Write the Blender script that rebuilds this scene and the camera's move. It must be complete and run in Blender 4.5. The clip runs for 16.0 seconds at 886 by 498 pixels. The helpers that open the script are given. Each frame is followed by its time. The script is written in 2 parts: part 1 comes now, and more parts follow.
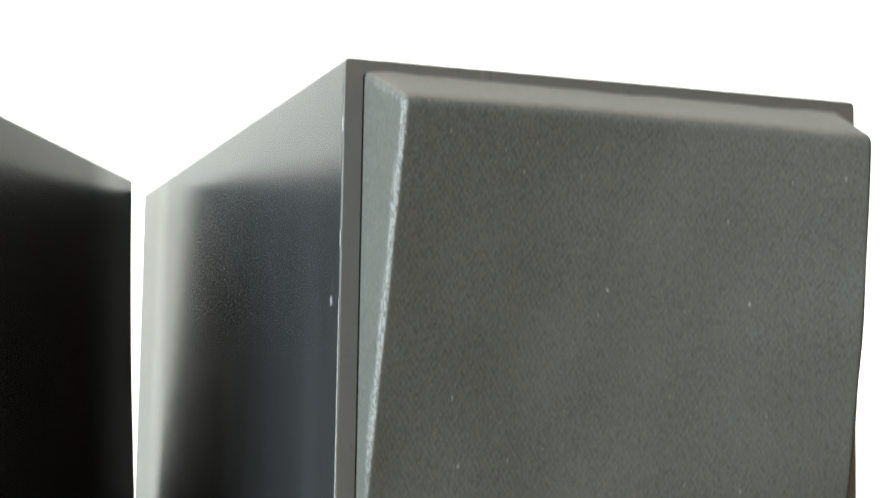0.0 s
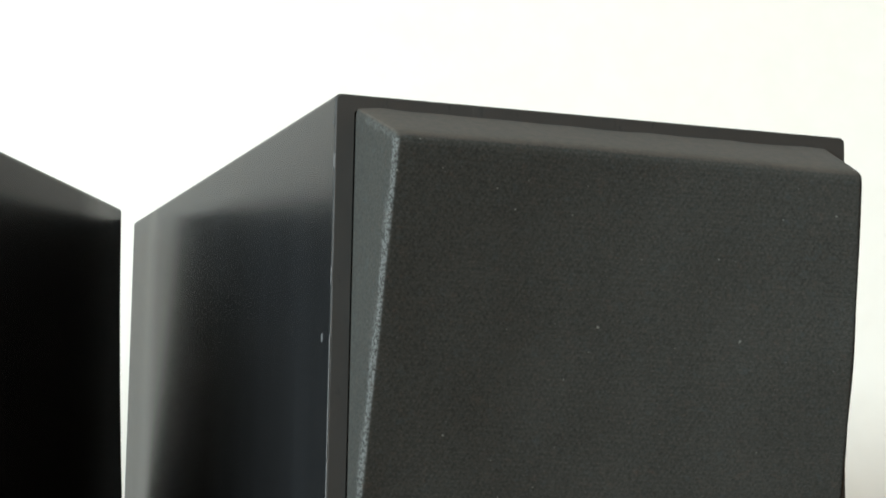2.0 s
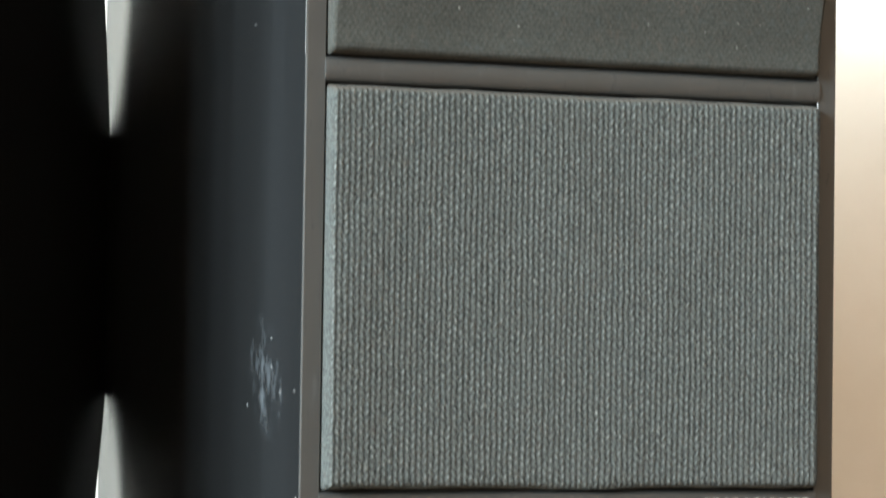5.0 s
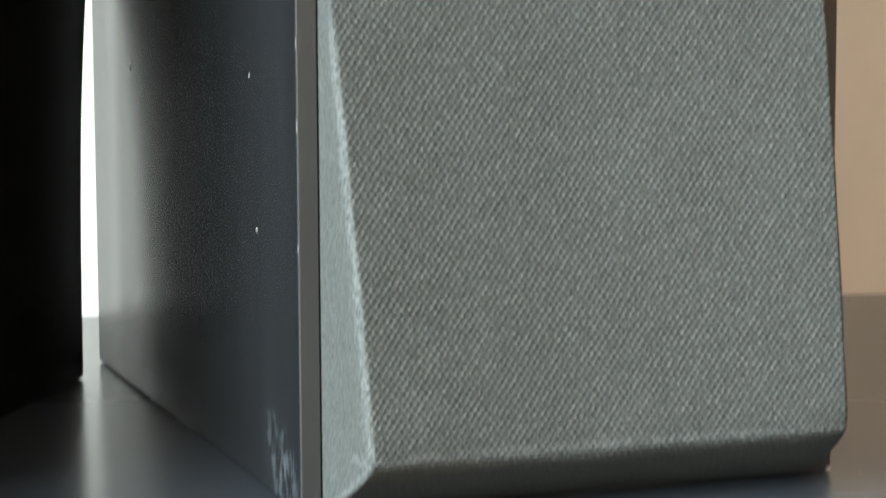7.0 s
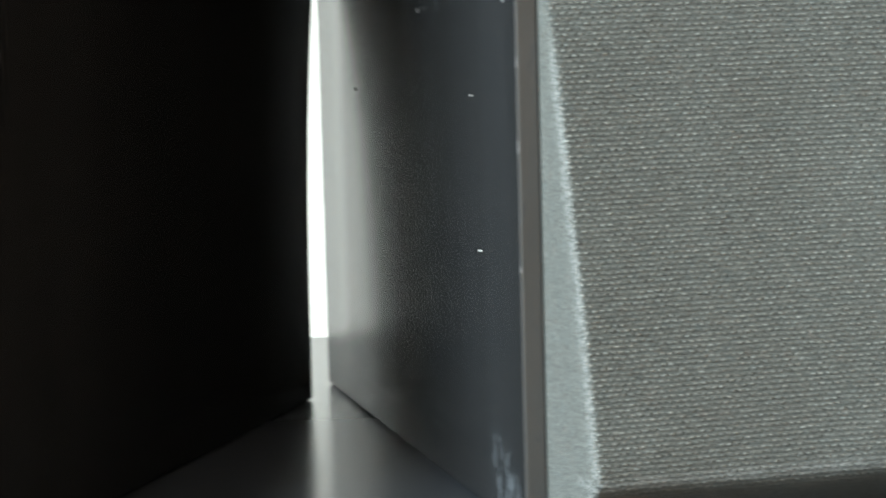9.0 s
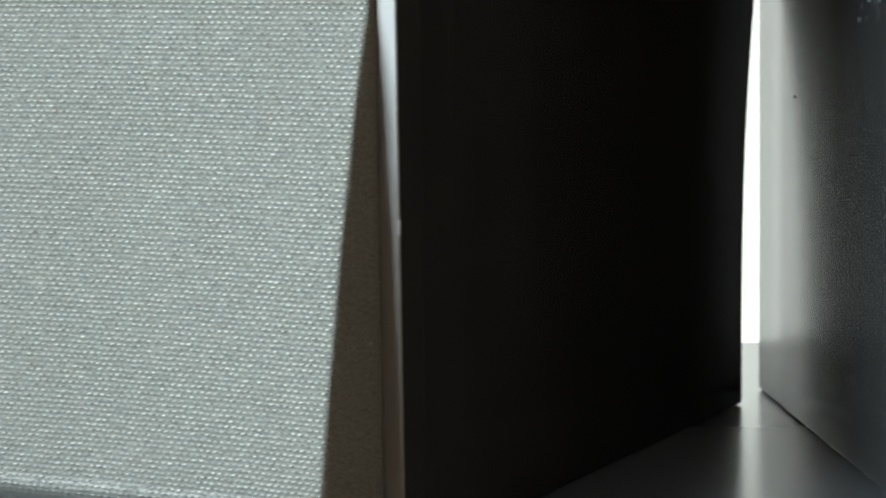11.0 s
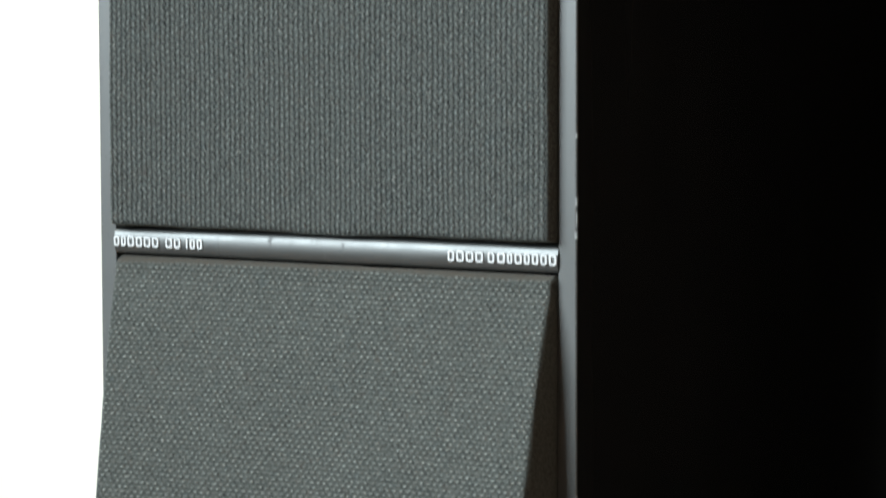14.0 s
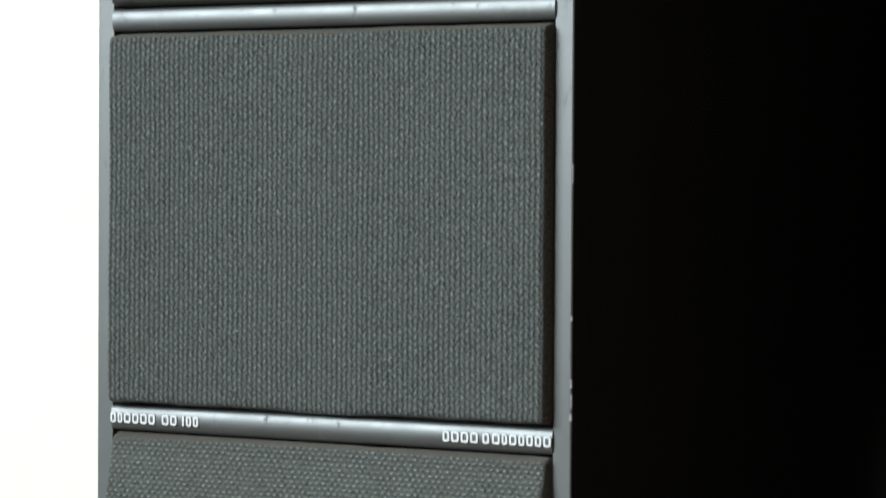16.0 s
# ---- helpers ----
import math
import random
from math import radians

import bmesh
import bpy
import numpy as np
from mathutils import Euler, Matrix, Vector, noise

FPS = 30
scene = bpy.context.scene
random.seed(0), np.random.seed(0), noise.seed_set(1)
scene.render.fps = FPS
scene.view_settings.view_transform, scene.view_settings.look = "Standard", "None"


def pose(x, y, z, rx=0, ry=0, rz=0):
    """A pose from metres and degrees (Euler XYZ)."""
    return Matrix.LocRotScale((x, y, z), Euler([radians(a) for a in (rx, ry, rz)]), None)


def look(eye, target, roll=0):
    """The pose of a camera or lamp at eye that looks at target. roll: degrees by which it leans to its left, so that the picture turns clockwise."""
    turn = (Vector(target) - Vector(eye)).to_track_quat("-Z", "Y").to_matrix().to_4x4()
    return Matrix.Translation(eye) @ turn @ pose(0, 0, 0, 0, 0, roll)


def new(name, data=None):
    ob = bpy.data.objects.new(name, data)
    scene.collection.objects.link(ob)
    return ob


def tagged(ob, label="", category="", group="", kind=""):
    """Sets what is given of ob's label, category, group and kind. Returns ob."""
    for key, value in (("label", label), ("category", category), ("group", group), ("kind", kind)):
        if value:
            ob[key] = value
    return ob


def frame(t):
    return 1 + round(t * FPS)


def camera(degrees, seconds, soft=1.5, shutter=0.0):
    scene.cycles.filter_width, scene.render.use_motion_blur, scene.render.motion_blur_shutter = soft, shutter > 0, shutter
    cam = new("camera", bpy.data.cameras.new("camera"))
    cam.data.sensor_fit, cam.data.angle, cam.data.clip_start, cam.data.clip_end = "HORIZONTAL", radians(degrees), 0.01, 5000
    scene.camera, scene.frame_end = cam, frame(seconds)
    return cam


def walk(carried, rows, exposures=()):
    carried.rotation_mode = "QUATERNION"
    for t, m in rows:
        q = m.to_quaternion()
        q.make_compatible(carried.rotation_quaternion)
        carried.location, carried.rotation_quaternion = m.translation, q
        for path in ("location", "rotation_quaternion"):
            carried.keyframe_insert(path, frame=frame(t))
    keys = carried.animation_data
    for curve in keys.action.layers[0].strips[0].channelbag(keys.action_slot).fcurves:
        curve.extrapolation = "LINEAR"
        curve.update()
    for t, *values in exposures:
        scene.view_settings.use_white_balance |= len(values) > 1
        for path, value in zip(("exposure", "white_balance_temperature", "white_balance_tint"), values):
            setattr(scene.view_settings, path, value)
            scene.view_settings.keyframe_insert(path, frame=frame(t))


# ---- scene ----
cam = camera(17.810, 16.0, soft=1.7, shutter=0.55)
ROWS = [
    (0.0, pose(-0.1680, -0.5613, 0.1913, 98.534, -0.938, -18.913)),
    (0.5, pose(-0.1671, -0.5630, 0.1952, 99.700, -1.085, -18.754)),
    (1.0, pose(-0.1683, -0.5625, 0.1954, 99.620, -0.971, -18.811)),
    (1.5, pose(-0.1663, -0.5613, 0.1957, 99.213, -1.042, -18.929)),
    (2.0, pose(-0.1700, -0.5619, 0.1977, 98.660, -1.078, -19.275)),
    (2.5, pose(-0.1684, -0.5613, 0.1971, 98.139, -1.441, -19.280)),
    (3.0, pose(-0.1656, -0.5567, 0.2017, 95.594, -1.323, -19.124)),
    (3.5, pose(-0.1653, -0.5538, 0.1825, 95.388, -1.028, -19.332)),
    (3.7, pose(-0.1653, -0.5538, 0.1825, 93.938, -1.028, -19.332)),
    (5.8, pose(-0.1608, -0.5458, 0.1327, 90.195, -0.430, -19.424)),
    (6.0, pose(-0.1607, -0.5451, 0.1351, 88.302, -0.213, -19.417)),
    (6.5, pose(-0.1591, -0.5422, 0.1349, 83.996, -0.005, -19.210)),
    (7.0, pose(-0.1592, -0.5398, 0.1334, 82.023, 0.266, -19.437)),
    (7.2, pose(-0.1598, -0.5405, 0.1330, 80.930, 0.400, -19.340)),
    (7.5, pose(-0.1608, -0.5416, 0.1326, 80.621, 0.500, -19.340)),
    (8.0, pose(-0.1604, -0.5402, 0.1340, 80.830, 0.581, -19.190)),
    (8.5, pose(-0.1518, -0.5325, 0.1341, 81.842, 1.193, -17.090)),
    (9.0, pose(-0.1539, -0.5364, 0.1336, 82.416, 1.512, -14.631)),
    (9.5, pose(-0.1518, -0.5380, 0.1344, 82.448, 1.618, -11.600)),
    (10.0, pose(-0.1516, -0.5385, 0.1352, 82.451, 1.487, -8.814)),
    (10.2, pose(-0.1521, -0.5389, 0.1356, 82.398, 1.231, -8.246)),
    (12.3, pose(-0.1588, -0.5594, 0.1322, 83.119, 0.782, -2.342)),
    (12.5, pose(-0.1595, -0.5612, 0.1324, 83.115, 0.671, -2.299)),
    (13.0, pose(-0.1607, -0.5591, 0.1607, 82.629, 0.315, -2.433)),
    (13.5, pose(-0.1609, -0.5582, 0.1658, 84.175, 0.268, -2.453)),
    (14.0, pose(-0.1610, -0.5597, 0.1645, 85.499, 0.135, -2.433)),
    (14.5, pose(-0.1595, -0.5606, 0.1565, 87.224, -0.161, -2.303)),
    (15.0, pose(-0.1600, -0.5596, 0.1646, 86.779, 0.076, -2.384)),
    (15.5, pose(-0.1602, -0.5599, 0.1656, 87.851, -0.053, -2.425)),
    (16.0, pose(-0.1638, -0.5650, 0.1695, 88.709, -0.341, -2.742)),
]
EXPOSURES = [(0.0, 1.5), (0.5, 1.0), (1.0, 0.15), (1.5, -0.03), (2.0, 0.05), (2.5, 0.4), (3.0, 1.05), (3.5, 1.45), (5.8, 1.32), (6.5, 1.38),
             (7.5, 1.03), (8.2, 0.92), (8.6, 1.08), (9.0, 1.38), (9.5, 1.68), (10.0, 1.86), (10.2, 1.89), (12.3, 0.36), (13.0, 0.18), (14.5, 0.02), (16.0, -0.05)]
walk(cam, ROWS, EXPOSURES)

# sizes of one loudspeaker, front plane at y = 0, left edge at x = 0
W, D, H = 0.12, 0.1872, 0.32
XI, XJ = 0.0044, 0.1156
Z1, Z2, Z3, Z4 = 0.2088, 0.2030, 0.1203, 0.1140
LEFT_AT = pose(-0.1098, 0.0085, 0, 0, 0, -32.68) @ Matrix.Translation((-W, 0, 0))
TURN = -11.0                      # heading of the player, the bench and the room
ROOM = pose(0, 0, 0, 0, 0, TURN)
FLOOR_Z, CEIL_Z = -0.60, 1.95

# ---- light ----
world = bpy.data.worlds.new("world")
scene.world = world
world.use_nodes = True
wn = world.node_tree
sky = wn.nodes.new("ShaderNodeTexSky")
sky.sky_type, sky.sun_disc = "NISHITA", False
sky.sun_elevation, sky.sun_rotation = radians(35), radians(250)
wn.links.new(sky.outputs[0], wn.nodes["Background"].inputs[0])
wn.nodes["Background"].inputs[1].default_value = 0.08
WIN_V, WIN_Z, WIN_W, WIN_H, WALL_U = -1.45, 1.02, 1.50, 0.90, -1.9
lamp = bpy.data.lights.new("window_daylight", "AREA")
lamp.shape, lamp.size, lamp.size_y, lamp.energy, lamp.color = "RECTANGLE", WIN_W, WIN_H, 178.0, (0.80, 0.95, 1.0)
lamp_ob = new("window_daylight", lamp)
lamp_ob.matrix_world = ROOM @ look((WALL_U - 0.02, WIN_V, WIN_Z), (1.0, WIN_V, WIN_Z))


# ---- materials ----
class Nodes:
    """A small wrapper that wires shader nodes."""
    def __init__(self, name):
        self.mat = bpy.data.materials.new(name)
        self.mat.use_nodes = True
        self.t = self.mat.node_tree
        self.bsdf = self.t.nodes["Principled BSDF"]
        self.coord = self.t.nodes.new("ShaderNodeTexCoord").outputs["Object"]

    def put(self, socket, value):
        if isinstance(value, bpy.types.NodeSocket):
            self.t.links.new(value, socket)
        elif isinstance(value, (tuple, list)) and len(value) == 3 and socket.type == "RGBA":
            socket.default_value = (*value, 1)
        else:
            socket.default_value = value

    def math(self, op, a, b=0.0, c=0.0):
        n = self.t.nodes.new("ShaderNodeMath")
        n.operation = op
        for s, v in zip(n.inputs, (a, b, c)):
            self.put(s, v)
        return n.outputs[0]

    def xyz(self):
        n = self.t.nodes.new("ShaderNodeSeparateXYZ")
        self.t.links.new(self.coord, n.inputs[0])
        return n.outputs

    def stretch(self, sx, sy, sz):
        n = self.t.nodes.new("ShaderNodeMapping")
        n.inputs["Scale"].default_value = (sx, sy, sz)
        self.t.links.new(self.coord, n.inputs[0])
        return n.outputs[0]

    def noise(self, scale, detail=3.0, rough=0.55, vector=None):
        n = self.t.nodes.new("ShaderNodeTexNoise")
        n.inputs["Scale"].default_value, n.inputs["Detail"].default_value, n.inputs["Roughness"].default_value = scale, detail, rough
        self.t.links.new(vector or self.coord, n.inputs["Vector"])
        return n.outputs[0]

    def ramp(self, value, lo, hi, a=0.0, b=1.0):
        n = self.t.nodes.new("ShaderNodeMapRange")
        n.interpolation_type = "SMOOTHSTEP"
        for s, v in zip(n.inputs, (value, lo, hi, a, b)):
            self.put(s, v)
        return n.outputs[0]

    def mix(self, f, a, b):
        n = self.t.nodes.new("ShaderNodeMix")
        n.data_type = "RGBA"
        self.put(n.inputs[0], f), self.put(n.inputs[6], a), self.put(n.inputs[7], b)
        return n.outputs[2]

    def bump(self, height, strength, distance):
        n = self.t.nodes.new("ShaderNodeBump")
        n.inputs["Strength"].default_value, n.inputs["Distance"].default_value = strength, distance
        self.t.links.new(height, n.inputs["Height"])
        self.t.links.new(n.outputs[0], self.bsdf.inputs["Normal"])

    def done(self, **values):
        for key, value in values.items():
            self.put(self.bsdf.inputs[key.replace("_", " ")], value)
        return self.mat


def satin_black():
    """Black foil-covered board with a little dust: satin, faintly streaked."""
    n = Nodes("satin_black_board")
    streak = n.noise(1.0, 2, 0.5, n.stretch(70, 70, 4))
    base = n.mix(n.ramp(streak, 0.30, 0.75), (0.0104, 0.0108, 0.0112), (0.0132, 0.0138, 0.0146))
    x, y, z = n.xyz()
    rubbed = 0.0
    for cy, cz, ry, rz, lean in ((0.011, 0.006, 0.017, 0.014, 0.5), (0.026, 0.143, 0.014, 0.014, 0.3), (0.070, 0.106, 0.010, 0.006, 0.0)):
        dz = n.math("SUBTRACT", z, cz)
        dy = n.math("DIVIDE", n.math("SUBTRACT", n.math("SUBTRACT", y, cy), n.math("MULTIPLY", dz, lean)), ry)
        dz = n.math("DIVIDE", dz, rz)
        spot = n.ramp(n.math("ADD", n.math("MULTIPLY", dy, dy), n.math("MULTIPLY", dz, dz)), 0.0, 1.1, 1.0, 0.0)
        rubbed = n.math("MAXIMUM", spot, rubbed)
    grit = n.math("MULTIPLY", n.ramp(n.noise(1.0, 5, 0.75, n.stretch(330, 330, 150)), 0.42, 0.78), n.ramp(n.noise(90, 3, 0.6), 0.35, 0.62))
    rubbed = n.math("MULTIPLY", n.math("MULTIPLY", rubbed, grit), n.math("LESS_THAN", x, 0.01))
    base = n.mix(n.math("MULTIPLY", rubbed, 0.55), base, (0.17, 0.19, 0.21))
    return n.done(Base_Color=base, Roughness=n.math("MULTIPLY_ADD", rubbed, 0.2, 0.255), Specular_IOR_Level=0.075)


def frame_plastic():
    n = Nodes("black_frame_plastic")
    mark = n.ramp(n.noise(1.0, 3, 0.6, n.stretch(500, 500, 90)), 0.62, 0.74)
    base = n.mix(mark, (0.0205, 0.0212, 0.0208), (0.031, 0.0318, 0.0315))
    smudge = n.ramp(n.noise(1.0, 4, 0.7, n.stretch(420, 420, 130)), 0.585, 0.67)
    base = n.mix(n.math("MULTIPLY", smudge, 0.7), base, (0.010, 0.010, 0.011))
    n.bump(n.noise(1500, 2), 0.06, 0.0002)
    return n.done(Base_Color=base, Roughness=n.math("ADD", n.ramp(n.noise(120, 3), 0.3, 0.7, 0.42, 0.47), n.math("MULTIPLY", smudge, 0.18)), Specular_IOR_Level=0.95)


def knit(name, wale, course, in_rows, grey, holes, tops, relief, grain):
    """Stretched charcoal knit: rows or columns of slanting stitches, each half a stitch off its neighbours.
    wale and course are the spacings in metres; holes and tops say how dark the gaps and how pale the loops are."""
    n = Nodes(name)
    x, y, z = n.xyz()
    soft = n.math("SUBTRACT", n.noise(260, 3), 0.5)
    fray = n.math("SUBTRACT", n.noise(1100, 3, 0.7), 0.5)
    u = n.math("ADD", n.math("DIVIDE", x, wale), n.math("ADD", n.math("MULTIPLY", soft, 0.5), n.math("MULTIPLY", fray, 0.52)))
    v = n.math("ADD", n.math("DIVIDE", z, course), n.math("ADD", n.math("MULTIPLY", soft, 0.4), n.math("MULTIPLY", fray, 0.50)))
    odd = n.math("MULTIPLY", n.math("FRACT", n.math("MULTIPLY", n.math("FLOOR", v if in_rows else u), 0.5)), 2.0)
    if in_rows:
        u = n.math("ADD", u, n.math("MULTIPLY", odd, 0.5))
    else:
        v = n.math("ADD", v, n.math("MULTIPLY", odd, 0.5))
    f = n.math("SUBTRACT", n.math("FRACT", u), 0.5)
    w = n.math("SUBTRACT", n.math("FRACT", v), 0.5)
    if in_rows:
        w = n.math("SUBTRACT", w, n.math("MULTIPLY", f, 0.16))
    else:
        f = n.math("ADD", f, n.math("MULTIPLY", w, n.math("MULTIPLY", n.math("SUBTRACT", odd, 0.5), 0.6)))
    af, aw = n.math("ABSOLUTE", f), n.math("ABSOLUTE", w)
    loop = n.ramp(n.math("ADD", n.math("POWER", n.math("MULTIPLY", af, 1.9 if in_rows else 2.6), 2.0), n.math("POWER", n.math("MULTIPLY", aw, 2.7 if in_rows else 1.8), 2.0)), 0.02, 0.42, 1.0, 0.0)
    if in_rows:
        gap = n.math("ADD", n.math("POWER", n.math("MULTIPLY", n.math("SUBTRACT", 0.5, af), 2.9), 2.0), n.math("POWER", n.math("MULTIPLY", n.math("ADD", w, 0.12), 2.5), 2.0))
    else:
        gap = n.math("ADD", n.math("POWER", n.math("MULTIPLY", n.math("SUBTRACT", 0.5, af), 3.0), 2.0), n.math("POWER", n.math("MULTIPLY", n.math("SUBTRACT", w, 0.15), 2.2), 2.0))
    gap = n.ramp(gap, 0.08, 0.50, 1.0, 0.0)
    rib = n.ramp(n.math("SUBTRACT", 0.5, aw), 0.02, 0.20, 0.42, 0.0) if in_rows else n.ramp(n.math("SUBTRACT", 0.5, af), 0.02, 0.17, 0.65, 0.0)
    tuft = n.noise(820, 2, 0.6)
    loop = n.math("MULTIPLY", loop, n.ramp(tuft, 0.34, 0.70, 0.15, 1.75))
    gap = n.math("MULTIPLY", gap, n.ramp(n.noise(520, 2, 0.6), 0.3, 0.65, 0.80 if in_rows else 1.0, 0.20 if in_rows else 0.25))
    gap = n.math("MAXIMUM", gap, rib)
    # the slopes at the sides are stretched tight and show single threads instead
    nor = n.t.nodes.new("ShaderNodeSeparateXYZ")
    n.t.links.new(n.coord.node.outputs["Normal"], nor.inputs[0])
    sideways = n.ramp(n.math("ABSOLUTE", nor.outputs[0]), 0.45, 0.85)
    facing = n.math("SUBTRACT", 1.0, n.math("MAXIMUM", sideways, n.ramp(n.math("ABSOLUTE", nor.outputs[2]), 0.5, 0.85)))
    slant = n.math("ADD", n.math("DIVIDE", n.math("ADD", z, n.math("MULTIPLY", y, 0.5)), 0.00075), n.math("MULTIPLY", fray, 1.1))
    thread = n.ramp(n.math("SINE", n.math("MULTIPLY", slant, 2 * math.pi)), -1.0, 1.0, 0.0, 0.35)
    loop, gap = n.math("MULTIPLY", loop, facing), n.math("MULTIPLY", gap, facing)
    fibre = n.noise(1500, 4, 0.8)
    base = n.mix(n.ramp(fibre, 0.30, 0.70), tuple(c * (1 - grain) for c in grey), tuple(c * (1 + grain) for c in grey))
    base = n.mix(n.math("MULTIPLY", loop, tops), base, tuple(min(1.0, c * 3.6) for c in grey))
    base = n.mix(n.math("MULTIPLY", gap, holes), base, (0.008, 0.008, 0.0085))
    base = n.mix(n.math("MULTIPLY", n.math("MULTIPLY", thread, sideways), 0.85), base, (0.030, 0.031, 0.031))
    # single brown and blue-grey fibres, lint, fading
    tint = n.noise(420, 3, 0.7)
    base = n.mix(n.ramp(tint, 0.56, 0.72, 0.0, 0.22), base, (0.075, 0.056, 0.046))
    base = n.mix(n.ramp(tint, 0.44, 0.30, 0.0, 0.22), base, (0.046, 0.060, 0.064))
    lint = n.ramp(n.noise(700, 1, 0.5), 0.775, 0.81)
    base = n.mix(n.math("MULTIPLY", lint, 0.35), base, (0.30, 0.30, 0.28))
    faded = n.ramp(n.noise(22, 3, 0.6), 0.45, 0.75)
    base = n.mix(n.math("MULTIPLY", faded, 0.12), base, (0.075, 0.075, 0.07))
    # dust tint on upward slopes, with the warm top light mixed into the colour
    dust_toplight = n.ramp(nor.outputs[2], 0.35, 0.85, 0.0, 0.8)
    base = n.mix(n.math("MULTIPLY", dust_toplight, n.ramp(n.noise(500, 4, 0.7), 0.3, 0.7, 0.6, 1.2)), base, (0.068, 0.057, 0.047))
    # ridge wear and fluff; the highlight on left-facing edges and toe is painted in
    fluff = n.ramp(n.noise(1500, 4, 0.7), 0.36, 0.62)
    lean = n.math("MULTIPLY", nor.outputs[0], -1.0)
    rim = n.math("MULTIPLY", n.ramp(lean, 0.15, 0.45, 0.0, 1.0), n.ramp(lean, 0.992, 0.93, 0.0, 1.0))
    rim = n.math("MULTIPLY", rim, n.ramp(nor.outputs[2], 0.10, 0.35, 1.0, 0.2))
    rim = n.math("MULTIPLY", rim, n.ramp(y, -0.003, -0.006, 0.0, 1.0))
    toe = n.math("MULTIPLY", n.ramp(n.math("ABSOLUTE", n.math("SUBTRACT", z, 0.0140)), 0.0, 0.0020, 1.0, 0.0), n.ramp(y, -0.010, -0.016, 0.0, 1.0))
    fluff_glint = n.math("MULTIPLY", n.math("MAXIMUM", rim, n.math("MULTIPLY", toe, 1.0)), fluff)
    base = n.mix(n.math("MULTIPLY", fluff_glint, 0.36), base, (0.22, 0.23, 0.23))
    n.bump(n.math("ADD", n.math("SUBTRACT", loop, gap), n.math("ADD", n.math("MULTIPLY", fibre, grain), n.math("MULTIPLY", n.math("MULTIPLY", thread, sideways), 0.8))), relief, 0.0003)
    return n.done(Base_Color=base, Roughness=0.95, Specular_IOR_Level=0.12, Sheen_Weight=0.03, Sheen_Roughness=0.4, Sheen_Tint=(0.75, 0.9, 0.95))


def plain(name, a, b, scale, rough=0.6, bump=0.15, metal=0.0, dist=0.002):
    n = Nodes(name)
    f = n.math("ADD", n.math("MULTIPLY", n.noise(scale, 5, 0.6), 0.6), n.math("MULTIPLY", n.noise(scale * 14, 3, 0.6), 0.4))
    n.bump(n.noise(scale * 20, 3), bump, dist)
    return n.done(Base_Color=n.mix(n.ramp(f, 0.35, 0.65), a, b), Roughness=n.ramp(f, 0.3, 0.7, rough * 0.9, min(1, rough * 1.1)), Metallic=metal)


def gloss_black():
    """Glossy black plastic under a film of dust."""
    n = Nodes("gloss_black_plastic")
    speck = n.ramp(n.noise(480, 1, 0.5), 0.76, 0.80)
    base = n.mix(n.math("MULTIPLY", speck, 0.45), (0.027, 0.031, 0.037), (0.3, 0.3, 0.3))
    return n.done(Base_Color=base, Roughness=0.48, Specular_IOR_Level=0.12, Coat_Weight=0.85, Coat_Roughness=0.20)


def dusty_grey():
    """Grey plastic with dust gathered in its groove."""
    n = Nodes("grey_plastic_edge")
    y = n.xyz()[1]
    groove = n.math("MULTIPLY", n.ramp(y, -0.0268, -0.0278), n.ramp(n.noise(900, 3, 0.7), 0.50, 0.70))
    base = n.mix(n.ramp(n.noise(200, 4), 0.3, 0.7), (0.040, 0.040, 0.043), (0.058, 0.058, 0.061))
    return n.done(Base_Color=n.mix(n.math("MULTIPLY", groove, 0.8), base, (0.30, 0.30, 0.30)), Roughness=0.45)


BOARD, FRAME = satin_black(), frame_plastic()
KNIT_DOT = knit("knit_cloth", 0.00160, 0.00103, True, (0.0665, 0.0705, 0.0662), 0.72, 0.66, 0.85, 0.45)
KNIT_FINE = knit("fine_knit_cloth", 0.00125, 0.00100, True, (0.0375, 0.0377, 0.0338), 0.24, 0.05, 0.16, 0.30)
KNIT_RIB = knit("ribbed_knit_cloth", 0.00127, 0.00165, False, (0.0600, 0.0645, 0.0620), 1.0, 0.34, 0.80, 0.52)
WHITE_PRINT = plain("white_print", (0.56, 0.56, 0.57), (0.48, 0.48, 0.50), 900, 0.5, 0.02)
CHIP = plain("bare_chip", (0.13, 0.135, 0.14), (0.05, 0.05, 0.05), 900, 0.7, 0.1)
PALE_CHIP = plain("pale_chip", (0.66, 0.65, 0.62), (0.50, 0.49, 0.46), 900, 0.7, 0.1)
EDGE_GLINT_AND_WEAR = plain("edge_glint_and_wear", (0.20, 0.20, 0.20), (0.07, 0.07, 0.07), 1200, 0.5, 0.1)
GLOSS = gloss_black()
GREY_EDGE = dusty_grey()
CHROME = plain("chrome_strip", (0.85, 0.85, 0.86), (0.75, 0.75, 0.77), 150, 0.38, 0.02, 0.6)
SILVER = plain("silver_plastic", (0.32, 0.32, 0.33), (0.26, 0.26, 0.27), 150, 0.4, 0.02, 0.3)
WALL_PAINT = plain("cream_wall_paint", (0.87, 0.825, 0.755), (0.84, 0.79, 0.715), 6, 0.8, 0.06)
# room surfaces out of view: dark warm tones, set to keep bounced light low
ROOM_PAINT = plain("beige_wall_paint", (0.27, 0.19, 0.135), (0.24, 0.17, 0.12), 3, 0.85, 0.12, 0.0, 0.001)
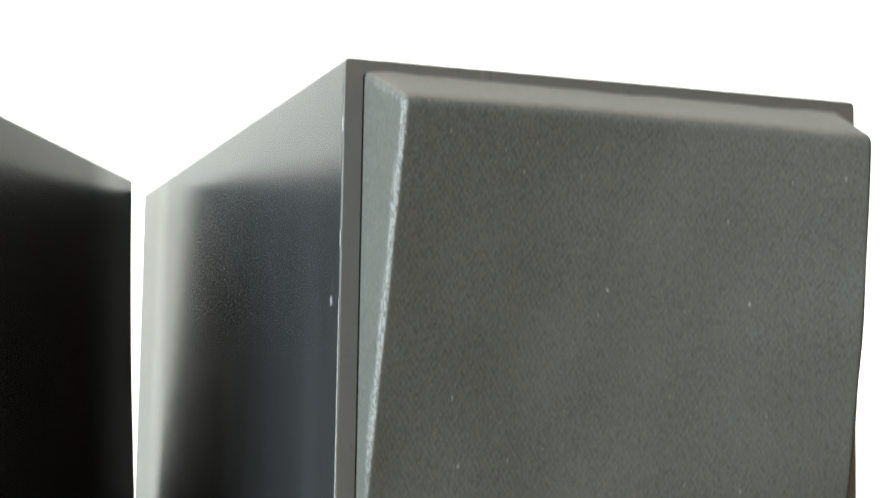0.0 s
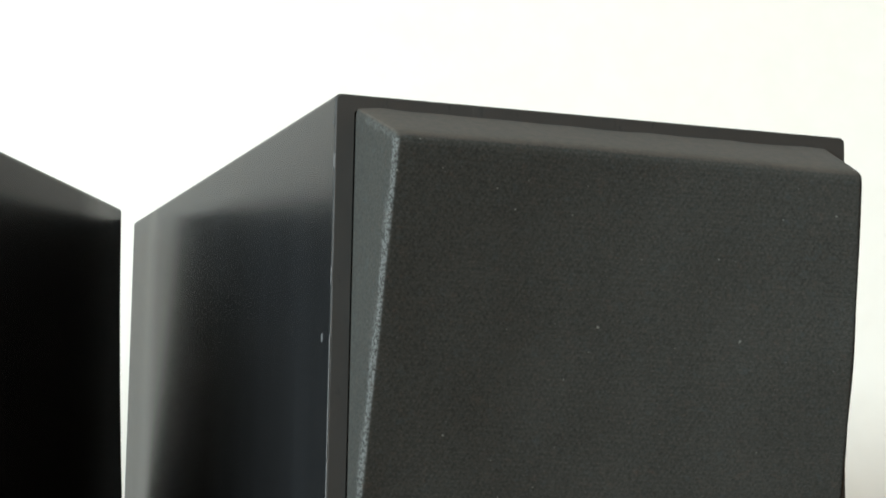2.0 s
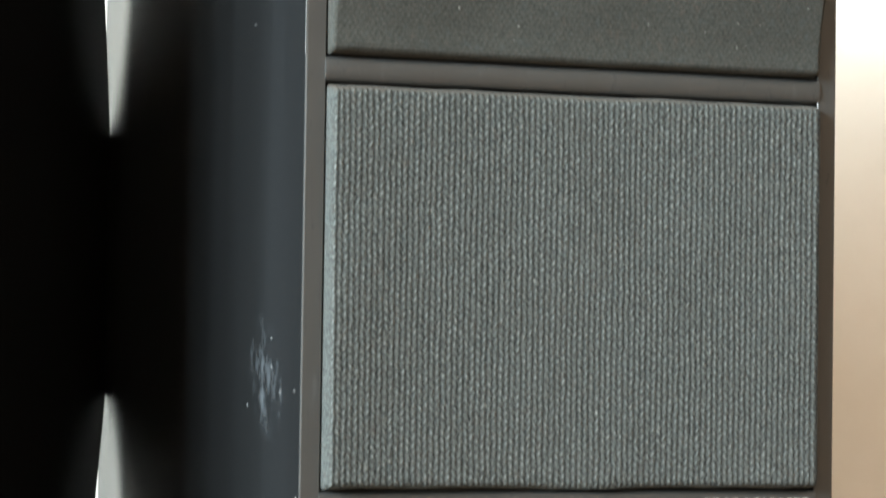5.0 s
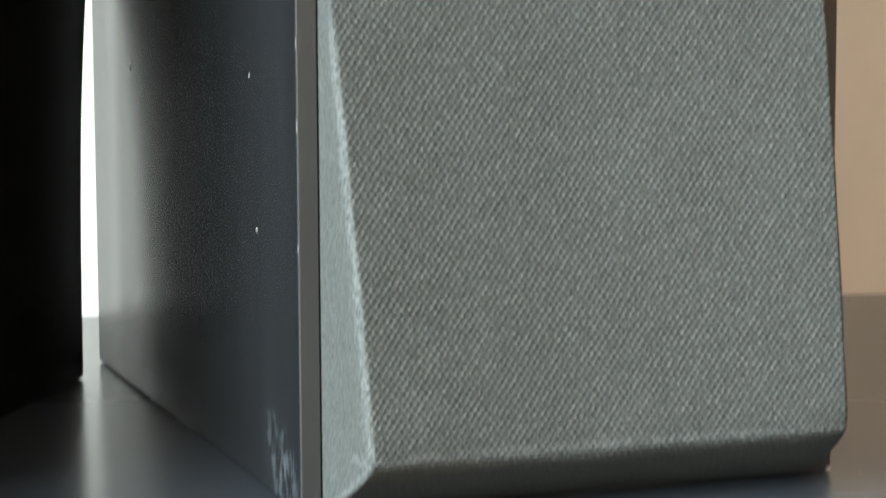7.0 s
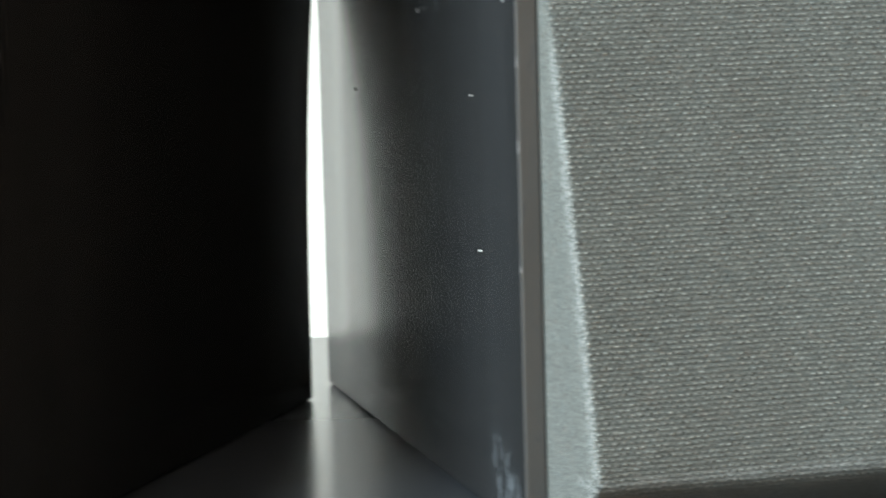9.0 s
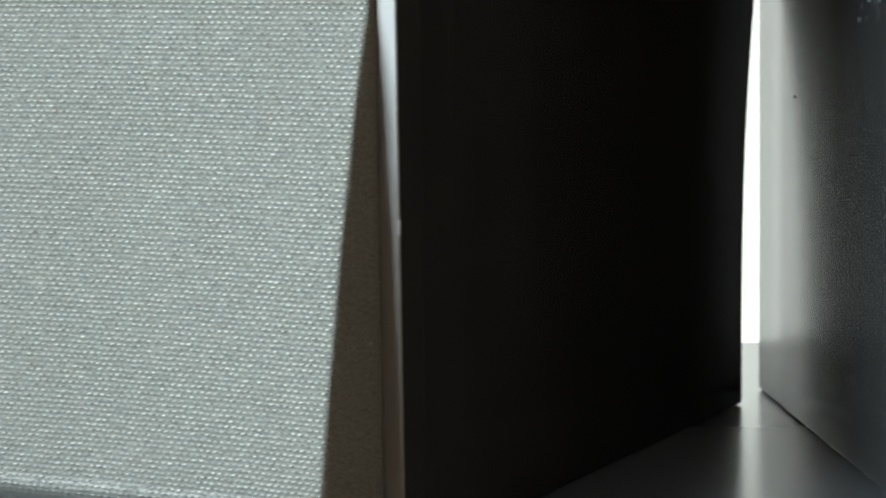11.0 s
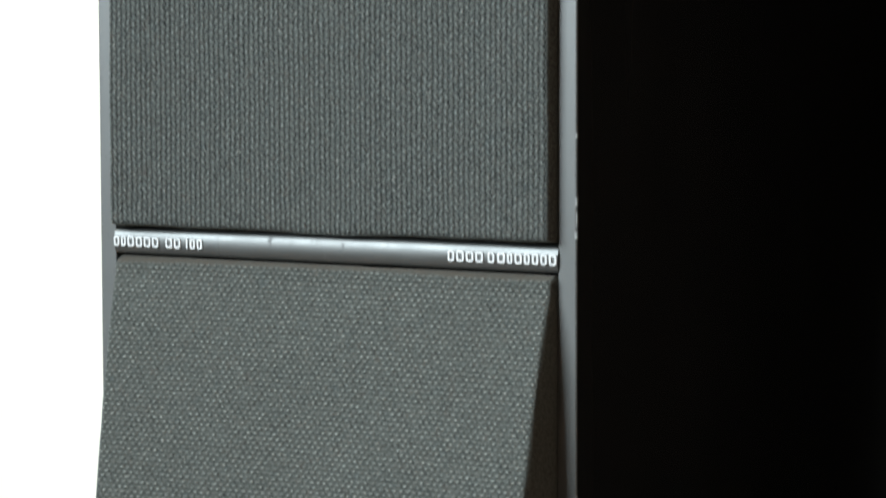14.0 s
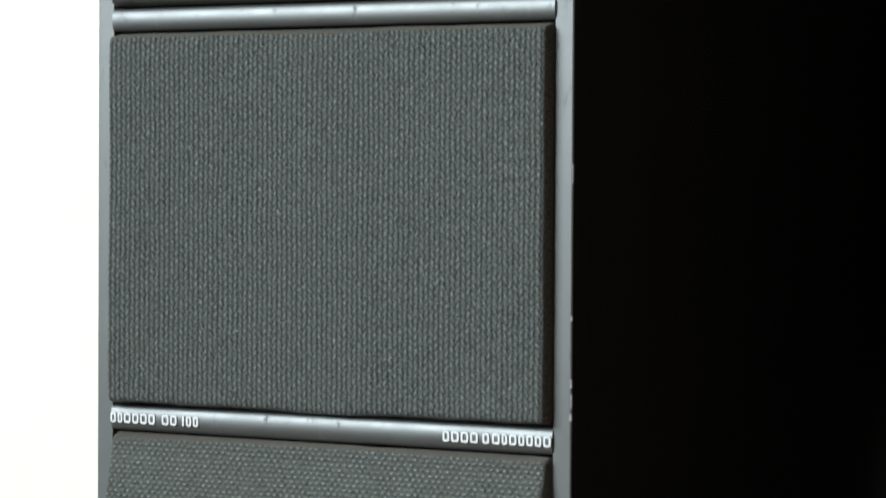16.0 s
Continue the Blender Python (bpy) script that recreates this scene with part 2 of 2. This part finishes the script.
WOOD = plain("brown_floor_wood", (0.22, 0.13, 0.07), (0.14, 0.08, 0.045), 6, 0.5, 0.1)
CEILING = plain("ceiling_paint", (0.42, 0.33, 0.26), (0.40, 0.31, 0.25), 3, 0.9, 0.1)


# ---- building helpers ----
def mesh_from(name, bm, material, smooth=False):
    bmesh.ops.recalc_face_normals(bm, faces=bm.faces)
    me = bpy.data.meshes.new(name)
    bm.to_mesh(me)
    bm.free()
    me.materials.append(material)
    for p in me.polygons:
        p.use_smooth = bool(smooth)
    if smooth == "sharp":
        me.set_sharp_from_angle(angle=radians(35))
    return me


def part(name, bm, material, parent=None, label="", smooth=False):
    ob = new(name, mesh_from(name, bm, material, smooth))
    ob.parent = parent
    return tagged(ob, label)


def box(x0, x1, y0, y1, z0, z1, bevel=0.0, segs=2, bm=None):
    bm = bm or bmesh.new()
    made = bmesh.ops.create_cube(bm, size=1.0)["verts"]
    for v in made:
        v.co = Vector((x0 + (v.co.x + 0.5) * (x1 - x0), y0 + (v.co.y + 0.5) * (y1 - y0), z0 + (v.co.z + 0.5) * (z1 - z0)))
    if bevel:
        edges = list({e for v in made for e in v.link_edges})
        bmesh.ops.bevel(bm, geom=edges, offset=bevel, segments=segs, affect="EDGES", profile=0.5)
    return bm


def loft(loops, closed_loop=True, caps=True):
    """Skins rings of points, one after another."""
    bm = bmesh.new()
    rings = [[bm.verts.new(p) for p in loop] for loop in loops]
    n = len(rings[0])
    for a, b in zip(rings, rings[1:]):
        for i in range(n if closed_loop else n - 1):
            j = (i + 1) % n
            bm.faces.new((a[i], a[j], b[j], b[i]))
    if caps:
        bm.faces.new(rings[0])
        bm.faces.new(rings[-1][::-1])
    return bm


# ---- loudspeaker ----
def smin(values, k):
    m = min(values)
    return m - k * math.log(sum(math.exp(-(v - m) / k) for v in values))


def graded(lo, hi, edge, fine, coarse):
    a = [lo + edge * i / fine for i in range(fine)]
    b = [lo + edge + (hi - lo - 2 * edge) * i / coarse for i in range(coarse + 1)]
    return a + b + [hi - edge * i / fine for i in range(fine - 1, -1, -1)]


def cloth(x0, x1, z0, z1, depth, ridge_z, seed, puff=0.0, run=0.0025):
    """A cloth-covered grille: a height field over its opening. depth(z) is how far the front stands out."""
    xs, zs = graded(x0, x1, 0.006, 12, 16), graded(z0, z1, 0.014, 16, 30)
    bm = bmesh.new()
    rows = []
    for z in zs:
        row = []
        for x in xs:
            wob = noise.noise(Vector((x * 60 + seed, z * 45, seed))) * 0.0005
            front = depth(z) + wob
            mid = (x - x0) / (x1 - x0)
            front -= 0.0030 * math.sin(math.pi * mid) * min(1, depth(z) / 0.01)
            front += puff * mid ** 2 * max(0.0, math.sin(math.pi * (z - z0) / (z1 - z0))) ** 1.5
            side = min((x - x0) / run, (x1 - x) / 0.0025) * 0.0245
            sag = 0.0005 * noise.noise(Vector((x * 70, seed * 3.1, 0.5))) + 0.0003 * noise.noise(Vector((x * 190, seed, 2.5)))
            low, high = max(0.0, (z - z0 - sag) / ridge_z[0]) ** 0.8 * 0.0245, (z1 + sag - z) / ridge_z[1] * 0.0245
            h = smin((front, side, low, high), 0.0015) + 0.0005
            row.append(bm.verts.new((x, 0.0016 - max(h, 0.0), z)))
        rows.append(row)
    for a, b in zip(rows, rows[1:]):
        for i in range(len(xs) - 1):
            bm.faces.new((a[i], a[i + 1], b[i + 1], b[i]))
    return bm


def word_bars(x, z, y, widths, height, stroke=0.00042):
    """White print shown as plain hollow blocks, one for each character; a negative width is a space."""
    bm = bmesh.new()
    for w in widths:
        if w < 0:
            x -= w
            continue
        if w < 0.001:
            box(x, x + stroke, y, y + 0.0003, z, z + height, bm=bm)
        else:
            rings = []
            for inset, d in ((0, 0.0003), (0, 0), (stroke, 0), (stroke, 0.0003)):
                rings.append([bm.verts.new((px, y + d, pz)) for px, _, pz in rounded(x + inset, x + w - 0.0002 - inset, z + inset, z + height - inset, 0, 0.0005 - inset)])
            for p, q in zip(rings, rings[1:]):
                for i in range(len(p)):
                    j = (i + 1) % len(p)
                    bm.faces.new((p[i], p[j], q[j], q[i]))
        x += w + 0.0003
    return bm


def rounded(x0, x1, z0, z1, y, r, steps=4):
    """A rectangle of points with rounded corners, in the plane at y."""
    loop = []
    for cx, cz, a0 in ((x1 - r, z0 + r, -90), (x1 - r, z1 - r, 0), (x0 + r, z1 - r, 90), (x0 + r, z0 + r, 180)):
        for i in range(steps + 1):
            a = radians(a0 + 90 * i / steps)
            loop.append((cx + r * math.cos(a), y, cz + r * math.sin(a)))
    return loop


def cabinet(bow):
    """The cabinet; bow is how far its back swells out half-way up."""
    bm = box(0, W, 0.0003, D, 0.0, H)
    bmesh.ops.delete(bm, geom=[f for f in bm.faces if f.calc_center_median().y < 0.001], context="FACES")
    long_edges = [e for e in bm.edges if abs(e.verts[0].co.y - e.verts[1].co.y) > 0.1]
    bmesh.ops.bevel(bm, geom=long_edges, offset=0.0013, segments=4, affect="EDGES", profile=0.5)
    bmesh.ops.bevel(bm, geom=[e for e in bm.edges if min(v.co.y for v in e.verts) > D - 0.0001], offset=0.0005, segments=2, affect="EDGES", profile=0.5)
    for k in range(1, 28):
        bmesh.ops.bisect_plane(bm, geom=bm.verts[:] + bm.edges[:] + bm.faces[:], plane_co=(0, 0, H * k / 28), plane_no=(0, 0, 1))
    for k in range(1, 6):
        bmesh.ops.bisect_plane(bm, geom=bm.verts[:] + bm.edges[:] + bm.faces[:], plane_co=(0, D * k / 6, 0), plane_no=(0, 1, 0))
    for v in bm.verts:
        v.co.y += bow * math.exp(-((v.co.z - 0.165) / (0.097 if v.co.z > 0.165 else 0.071)) ** 2) * (v.co.y / D) ** 3
    return bm


def mark(y, z, ry, rz, seed):
    """A small chip or scratch in the foil of the outer side."""
    rnd = random.Random(seed)
    ring = [(math.cos(a) * ry * rnd.uniform(0.6, 1.1), math.sin(a) * rz * rnd.uniform(0.6, 1.1)) for a in [i * math.tau / 9 for i in range(9)]]
    return loft([[(x, y + p * k, z + q * k) for p, q in ring] for x, k in ((0.0001, 1.0), (-0.00012, 0.8))])


def loudspeaker(bow=0.0, shift=0.0, spread=1.0):
    thing = new("loudspeaker")
    part("cabinet", cabinet(bow), BOARD, thing, "satin black board cabinet", "sharp")
    part("baffle", box(XI - 0.001, XJ + 0.001, 0.003, 0.0062, 0.0025, H - 0.0025), BOARD, thing)
    ring = []
    for inset, y in ((0.00004, 0.0040), (0.00004, 0.00035), (0.00014, 0.0001), (0.0004, 0), (0.00425, 0), (0.0044, 0.0002), (0.0044, 0.006)):
        outer = inset < 0.002
        b = inset if outer else inset - 0.0008
        ring.append(rounded(inset, W - inset, b if outer else b - 0.0012, H - b, y, 0.0013 if outer else 0.0005))
    part("front_frame", loft(ring, caps=False), FRAME, thing, "black plastic front frame")
    for lo, hi in ((Z2, Z1), (Z4, Z3)):
        lo, hi = lo + 0.0004, hi - 0.0004
        m, r = (lo + hi) / 2, (hi - lo) / 2
        prof = [(0.004, m - r)] + [(0.0004 - 0.0010 * math.cos(a), m + r * math.sin(a)) for a in [math.pi * (i / 12 - 0.5) * 0.999 for i in range(13)]] + [(0.004, m + r)]
        part("crossbar", loft([[(x, y, z) for y, z in prof] for x in (XI - 0.0002, XJ + 0.0002)]), FRAME, thing, "rounded black crossbar", "sharp")
    up = lambda z: 0.0035 + 0.0192 * max(0.0, (z - 0.214) / (0.3065 - 0.214)) ** 1.1
    down = lambda z: 0.0035 + 0.0194 * max(0.0, (0.110 - z) / (0.110 - 0.0150)) ** 0.84
    flat = lambda z: 0.0045
    g, e = 0.0002, 0.0001
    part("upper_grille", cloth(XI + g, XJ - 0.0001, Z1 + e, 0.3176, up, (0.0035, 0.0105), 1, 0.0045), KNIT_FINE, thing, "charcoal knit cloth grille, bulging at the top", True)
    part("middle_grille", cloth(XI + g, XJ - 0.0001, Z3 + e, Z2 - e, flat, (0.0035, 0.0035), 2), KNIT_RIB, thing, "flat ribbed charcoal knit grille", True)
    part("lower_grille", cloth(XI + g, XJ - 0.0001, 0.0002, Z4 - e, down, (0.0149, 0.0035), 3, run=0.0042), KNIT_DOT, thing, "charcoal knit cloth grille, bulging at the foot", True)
    zc = (Z3 + Z4) / 2 - 0.0011
    part("lettering", word_bars(XI - 0.0012 + shift, zc, -0.00085, [spread * k for k in (.0016, .0014, .0019, .0018, .0019, .0018, -.0014, .0019, .0018, -.0010, .0007, .0015, .0015)], 0.0022), WHITE_PRINT, thing, "white printed lettering")
    part("lettering", word_bars(XJ - 0.0262 + 0.7 * shift, zc, -0.00085, [spread * k for k in (.0017, .0019, .0019, .0019, -.0006, .0017, -.0002, .0019, .0014, .0018, .0015, .0016, .0016, .0018)], 0.0022), WHITE_PRINT, thing, "white printed lettering")
    return thing


right = tagged(loudspeaker(), "black bookshelf loudspeaker with charcoal cloth grilles, standing on a disc player", "loudspeaker", "pair of loudspeakers")
left = tagged(loudspeaker(0.0195, 0.0011, 1.04), "black bookshelf loudspeaker, turned aside, its dark inner side in shade", "loudspeaker", "pair of loudspeakers")
left.matrix_world = LEFT_AT
# chips and scratches in the outer side of the one that is turned to the light
MARKS = ((0.144, 0.0812, 0.0014, 0.0012), (0.0347, 0.0872, 0.0007, 0.0005), (0.0302, 0.0549, 0.0007, 0.0005), (0.0217, 0.1509, 0.0006, 0.0007), (0.0213, 0.1450, 0.0006, 0.0012),
         (0.0144, 0.1397, 0.0008, 0.0012), (0.0041, 0.1402, 0.0005, 0.0009), (0.0398, 0.1366, 0.0008, 0.0010), (0.0019, 0.1179, 0.0006, 0.0020), (0.0787, 0.1031, 0.0016, 0.0014),
         (0.0701, 0.1078, 0.0012, 0.0008), (0.0608, 0.1082, 0.0008, 0.0008), (0.0536, 0.1093, 0.0006, 0.0010), (0.0088, 0.1079, 0.0007, 0.0009),
         (0.0055, 0.2684, 0.0009, 0.0024), (0.0008, 0.3138, 0.0005, 0.0011), (0.0380, 0.2186, 0.0012, 0.0005))
for i, (y, z, ry, rz) in enumerate(MARKS):
    part("chip", mark(y, z, ry * 0.75, rz * 0.6, i), PALE_CHIP if i in (1, 2, 8) else CHIP, right)
for x, z, w in ((0.0001, 0.0002, 0.0008), (W - 0.0012, 0.0004, 0.0010)):
    part("chip", box(x, x + w, -0.0002, 0.0006, z, z + 0.0005, 0.00015), PALE_CHIP, right)

# front edges: three long slivers paint an edge glint, the rest are rubbed spots
for z, length, wide in ((0.2085, 0.0170, 0.00011), (0.2260, 0.0160, 0.00018), (0.2425, 0.0260, 0.00011), (0.2790, 0.004, 0.00016), (0.1120, 0.003, 0.0004),
                        (0.0950, 0.002, 0.0003), (0.0780, 0.0025, 0.0003), (0.0540, 0.0015, 0.0003), (0.3040, 0.003, 0.0004)):
    part("chip", box(0.00000, wide, -0.00006, 0.0004, z, z + length, 0.00005), EDGE_GLINT_AND_WEAR, right)
for z, length, wide in ((0.1215, 0.0016, 0.0006), (0.1240, 0.0030, 0.0003), (0.1282, 0.0018, 0.0005), (0.1420, 0.0010, 0.0004), (0.0660, 0.0030, 0.0003), (0.1700, 0.0040, 0.0002)):
    part("chip", box(W - wide, W + 0.00002, -0.00008, 0.0005, z, z + length, 0.00005), EDGE_GLINT_AND_WEAR, left)


# ---- disc player under them ----
def flat_text(words, u, v, size, squeeze):
    """Print lying on a top surface, as a mesh."""
    curve = bpy.data.curves.new("print", "FONT")
    curve.body, curve.size, curve.extrude = words, size, 0.00003
    curve.resolution_u = 2
    temp = bpy.data.objects.new("print", curve)
    scene.collection.objects.link(temp)
    me = bpy.data.meshes.new_from_object(temp.evaluated_get(bpy.context.evaluated_depsgraph_get()))
    bpy.data.objects.remove(temp)
    bm = bmesh.new()
    bm.from_mesh(me)
    bpy.data.meshes.remove(me)
    for p in bm.verts:
        p.co = Vector((u + p.co.x * squeeze, v + p.co.y, p.co.z + 0.00002))
    return bm


def disc_player():
    thing = new("disc_player")
    u0, u1, vb, vf = -0.2350, 0.2150, 0.2615, -0.0245
    part("top_cover", box(u0, u1, 0.0001, vb, -0.055, -0.0001, 0.0003), GLOSS, thing, "glossy black top cover")
    part("front_bezel", box(u0, u1, vf, -0.0001, -0.012, -0.0001, 0.0002), GLOSS, thing, "glossy black bezel")
    part("bezel_edge", loft([[(u, y, z) for y, z in ((vf, -0.0002), (vf - 0.0040, -0.0008), (vf - 0.0044, -0.0012), (vf, -0.0014))] for u in (u0, u1)]), GREY_EDGE, thing, "grey bevelled edge")
    part("chrome_strip", box(u0, u1, vf - 0.0048, vf, -0.0029, -0.0022, 0.00025), CHROME, thing, "bright chrome strip")
    part("front_panel", box(u0, u1, vf - 0.0046, -0.0002, -0.0066, -0.0032, 0.0003), GLOSS, thing)
    part("lower_front", box(u0, u1, vf - 0.0080, -0.0002, -0.055, -0.0068, 0.0008), SILVER, thing, "silver lower front")
    # printed marks on the bezel
    for words, u, v in (("1080i/1080p", -0.0580, -0.0136), ("480p/720p", -0.0690, -0.0178)):
        part("lettering", flat_text(words, u, v, 0.0040, 0.62), WHITE_PRINT, thing, "white printed resolution figures")
    bm = bmesh.new()
    a, b, c, d = -0.0386, -0.0272, -0.0165, -0.0098
    for p in ((a, b, d - 0.0006, d), (a, b, c, c + 0.0006), (a, a + 0.0004, c, d), (b - 0.0004, b, c, d), (a + 0.0010, a + 0.0034, c + 0.0014, d - 0.0014), (a + 0.0040, a + 0.0062, c + 0.0014, d - 0.0014),
              (a + 0.0068, a + 0.0090, c + 0.0014, d - 0.0014), (a + 0.0097, a + 0.0104, c + 0.0014, d - 0.0014), (a + 0.0010, b - 0.0014, c - 0.0020, c - 0.0012)):
        box(*p, -0.0001, 0.00004, bm=bm)
    part("badge", bm, WHITE_PRINT, thing, "white boxed badge of plain blocks")
    outline = [(-0.0545, -0.0178), (-0.0520, -0.0186), (-0.0490, -0.0160), (-0.0470, -0.0120), (-0.0458, -0.0098), (-0.0466, -0.0096), (-0.0482, -0.0118), (-0.0505, -0.0146), (-0.0530, -0.0162)]
    part("badge", loft([[(u, v, z) for u, v in outline] for z in (-0.0001, 0.00006)]), WHITE_PRINT, thing, "white curved badge")
    return thing


player = tagged(disc_player(), "glossy black disc player with a chrome strip on a stand", "disc player")
player.matrix_world = ROOM


# ---- room ----
def structure(name, bm, material, label, category, m=ROOM):
    ob = part(name, bm, material)
    ob.matrix_world = m
    return tagged(ob, label, category, kind="structure")


WALL_V, U1, V0 = 0.335, 2.2, -3.0
structure("floor", box(WALL_U, U1, V0, WALL_V, FLOOR_Z - 0.1, FLOOR_Z), WOOD, "brown wooden floor of the room", "floor")
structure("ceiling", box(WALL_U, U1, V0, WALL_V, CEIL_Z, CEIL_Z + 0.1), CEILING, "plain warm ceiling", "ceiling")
structure("wall_north", box(WALL_U - 0.15, U1 + 0.15, WALL_V, WALL_V + 0.15, FLOOR_Z - 0.1, CEIL_Z + 0.1), WALL_PAINT, "cream painted wall behind the loudspeakers", "wall")
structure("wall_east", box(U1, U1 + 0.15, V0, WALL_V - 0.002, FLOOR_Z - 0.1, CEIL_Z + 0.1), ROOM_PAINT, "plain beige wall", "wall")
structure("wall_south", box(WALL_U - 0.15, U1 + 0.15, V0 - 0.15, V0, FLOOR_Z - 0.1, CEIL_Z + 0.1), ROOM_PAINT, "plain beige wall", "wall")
west = bmesh.new()
wa, wb, za, zb = WIN_V - WIN_W / 2 - 0.03, WIN_V + WIN_W / 2 + 0.03, WIN_Z - WIN_H / 2 - 0.03, WIN_Z + WIN_H / 2 + 0.03
for v0, v1, z0, z1 in ((V0, wa, FLOOR_Z - 0.1, CEIL_Z + 0.1), (wb, WALL_V - 0.002, FLOOR_Z - 0.1, CEIL_Z + 0.1), (wa, wb, FLOOR_Z - 0.1, za), (wa, wb, zb, CEIL_Z + 0.1)):
    box(WALL_U - 0.15, WALL_U, v0, v1, z0, z1, bm=west)
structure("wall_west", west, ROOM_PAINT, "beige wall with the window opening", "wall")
bench = structure("stand", box(-0.215, 0.195, -0.010, 0.250, FLOOR_Z, -0.055, 0.003), WOOD, "plain brown wooden stand under the player", "stand")
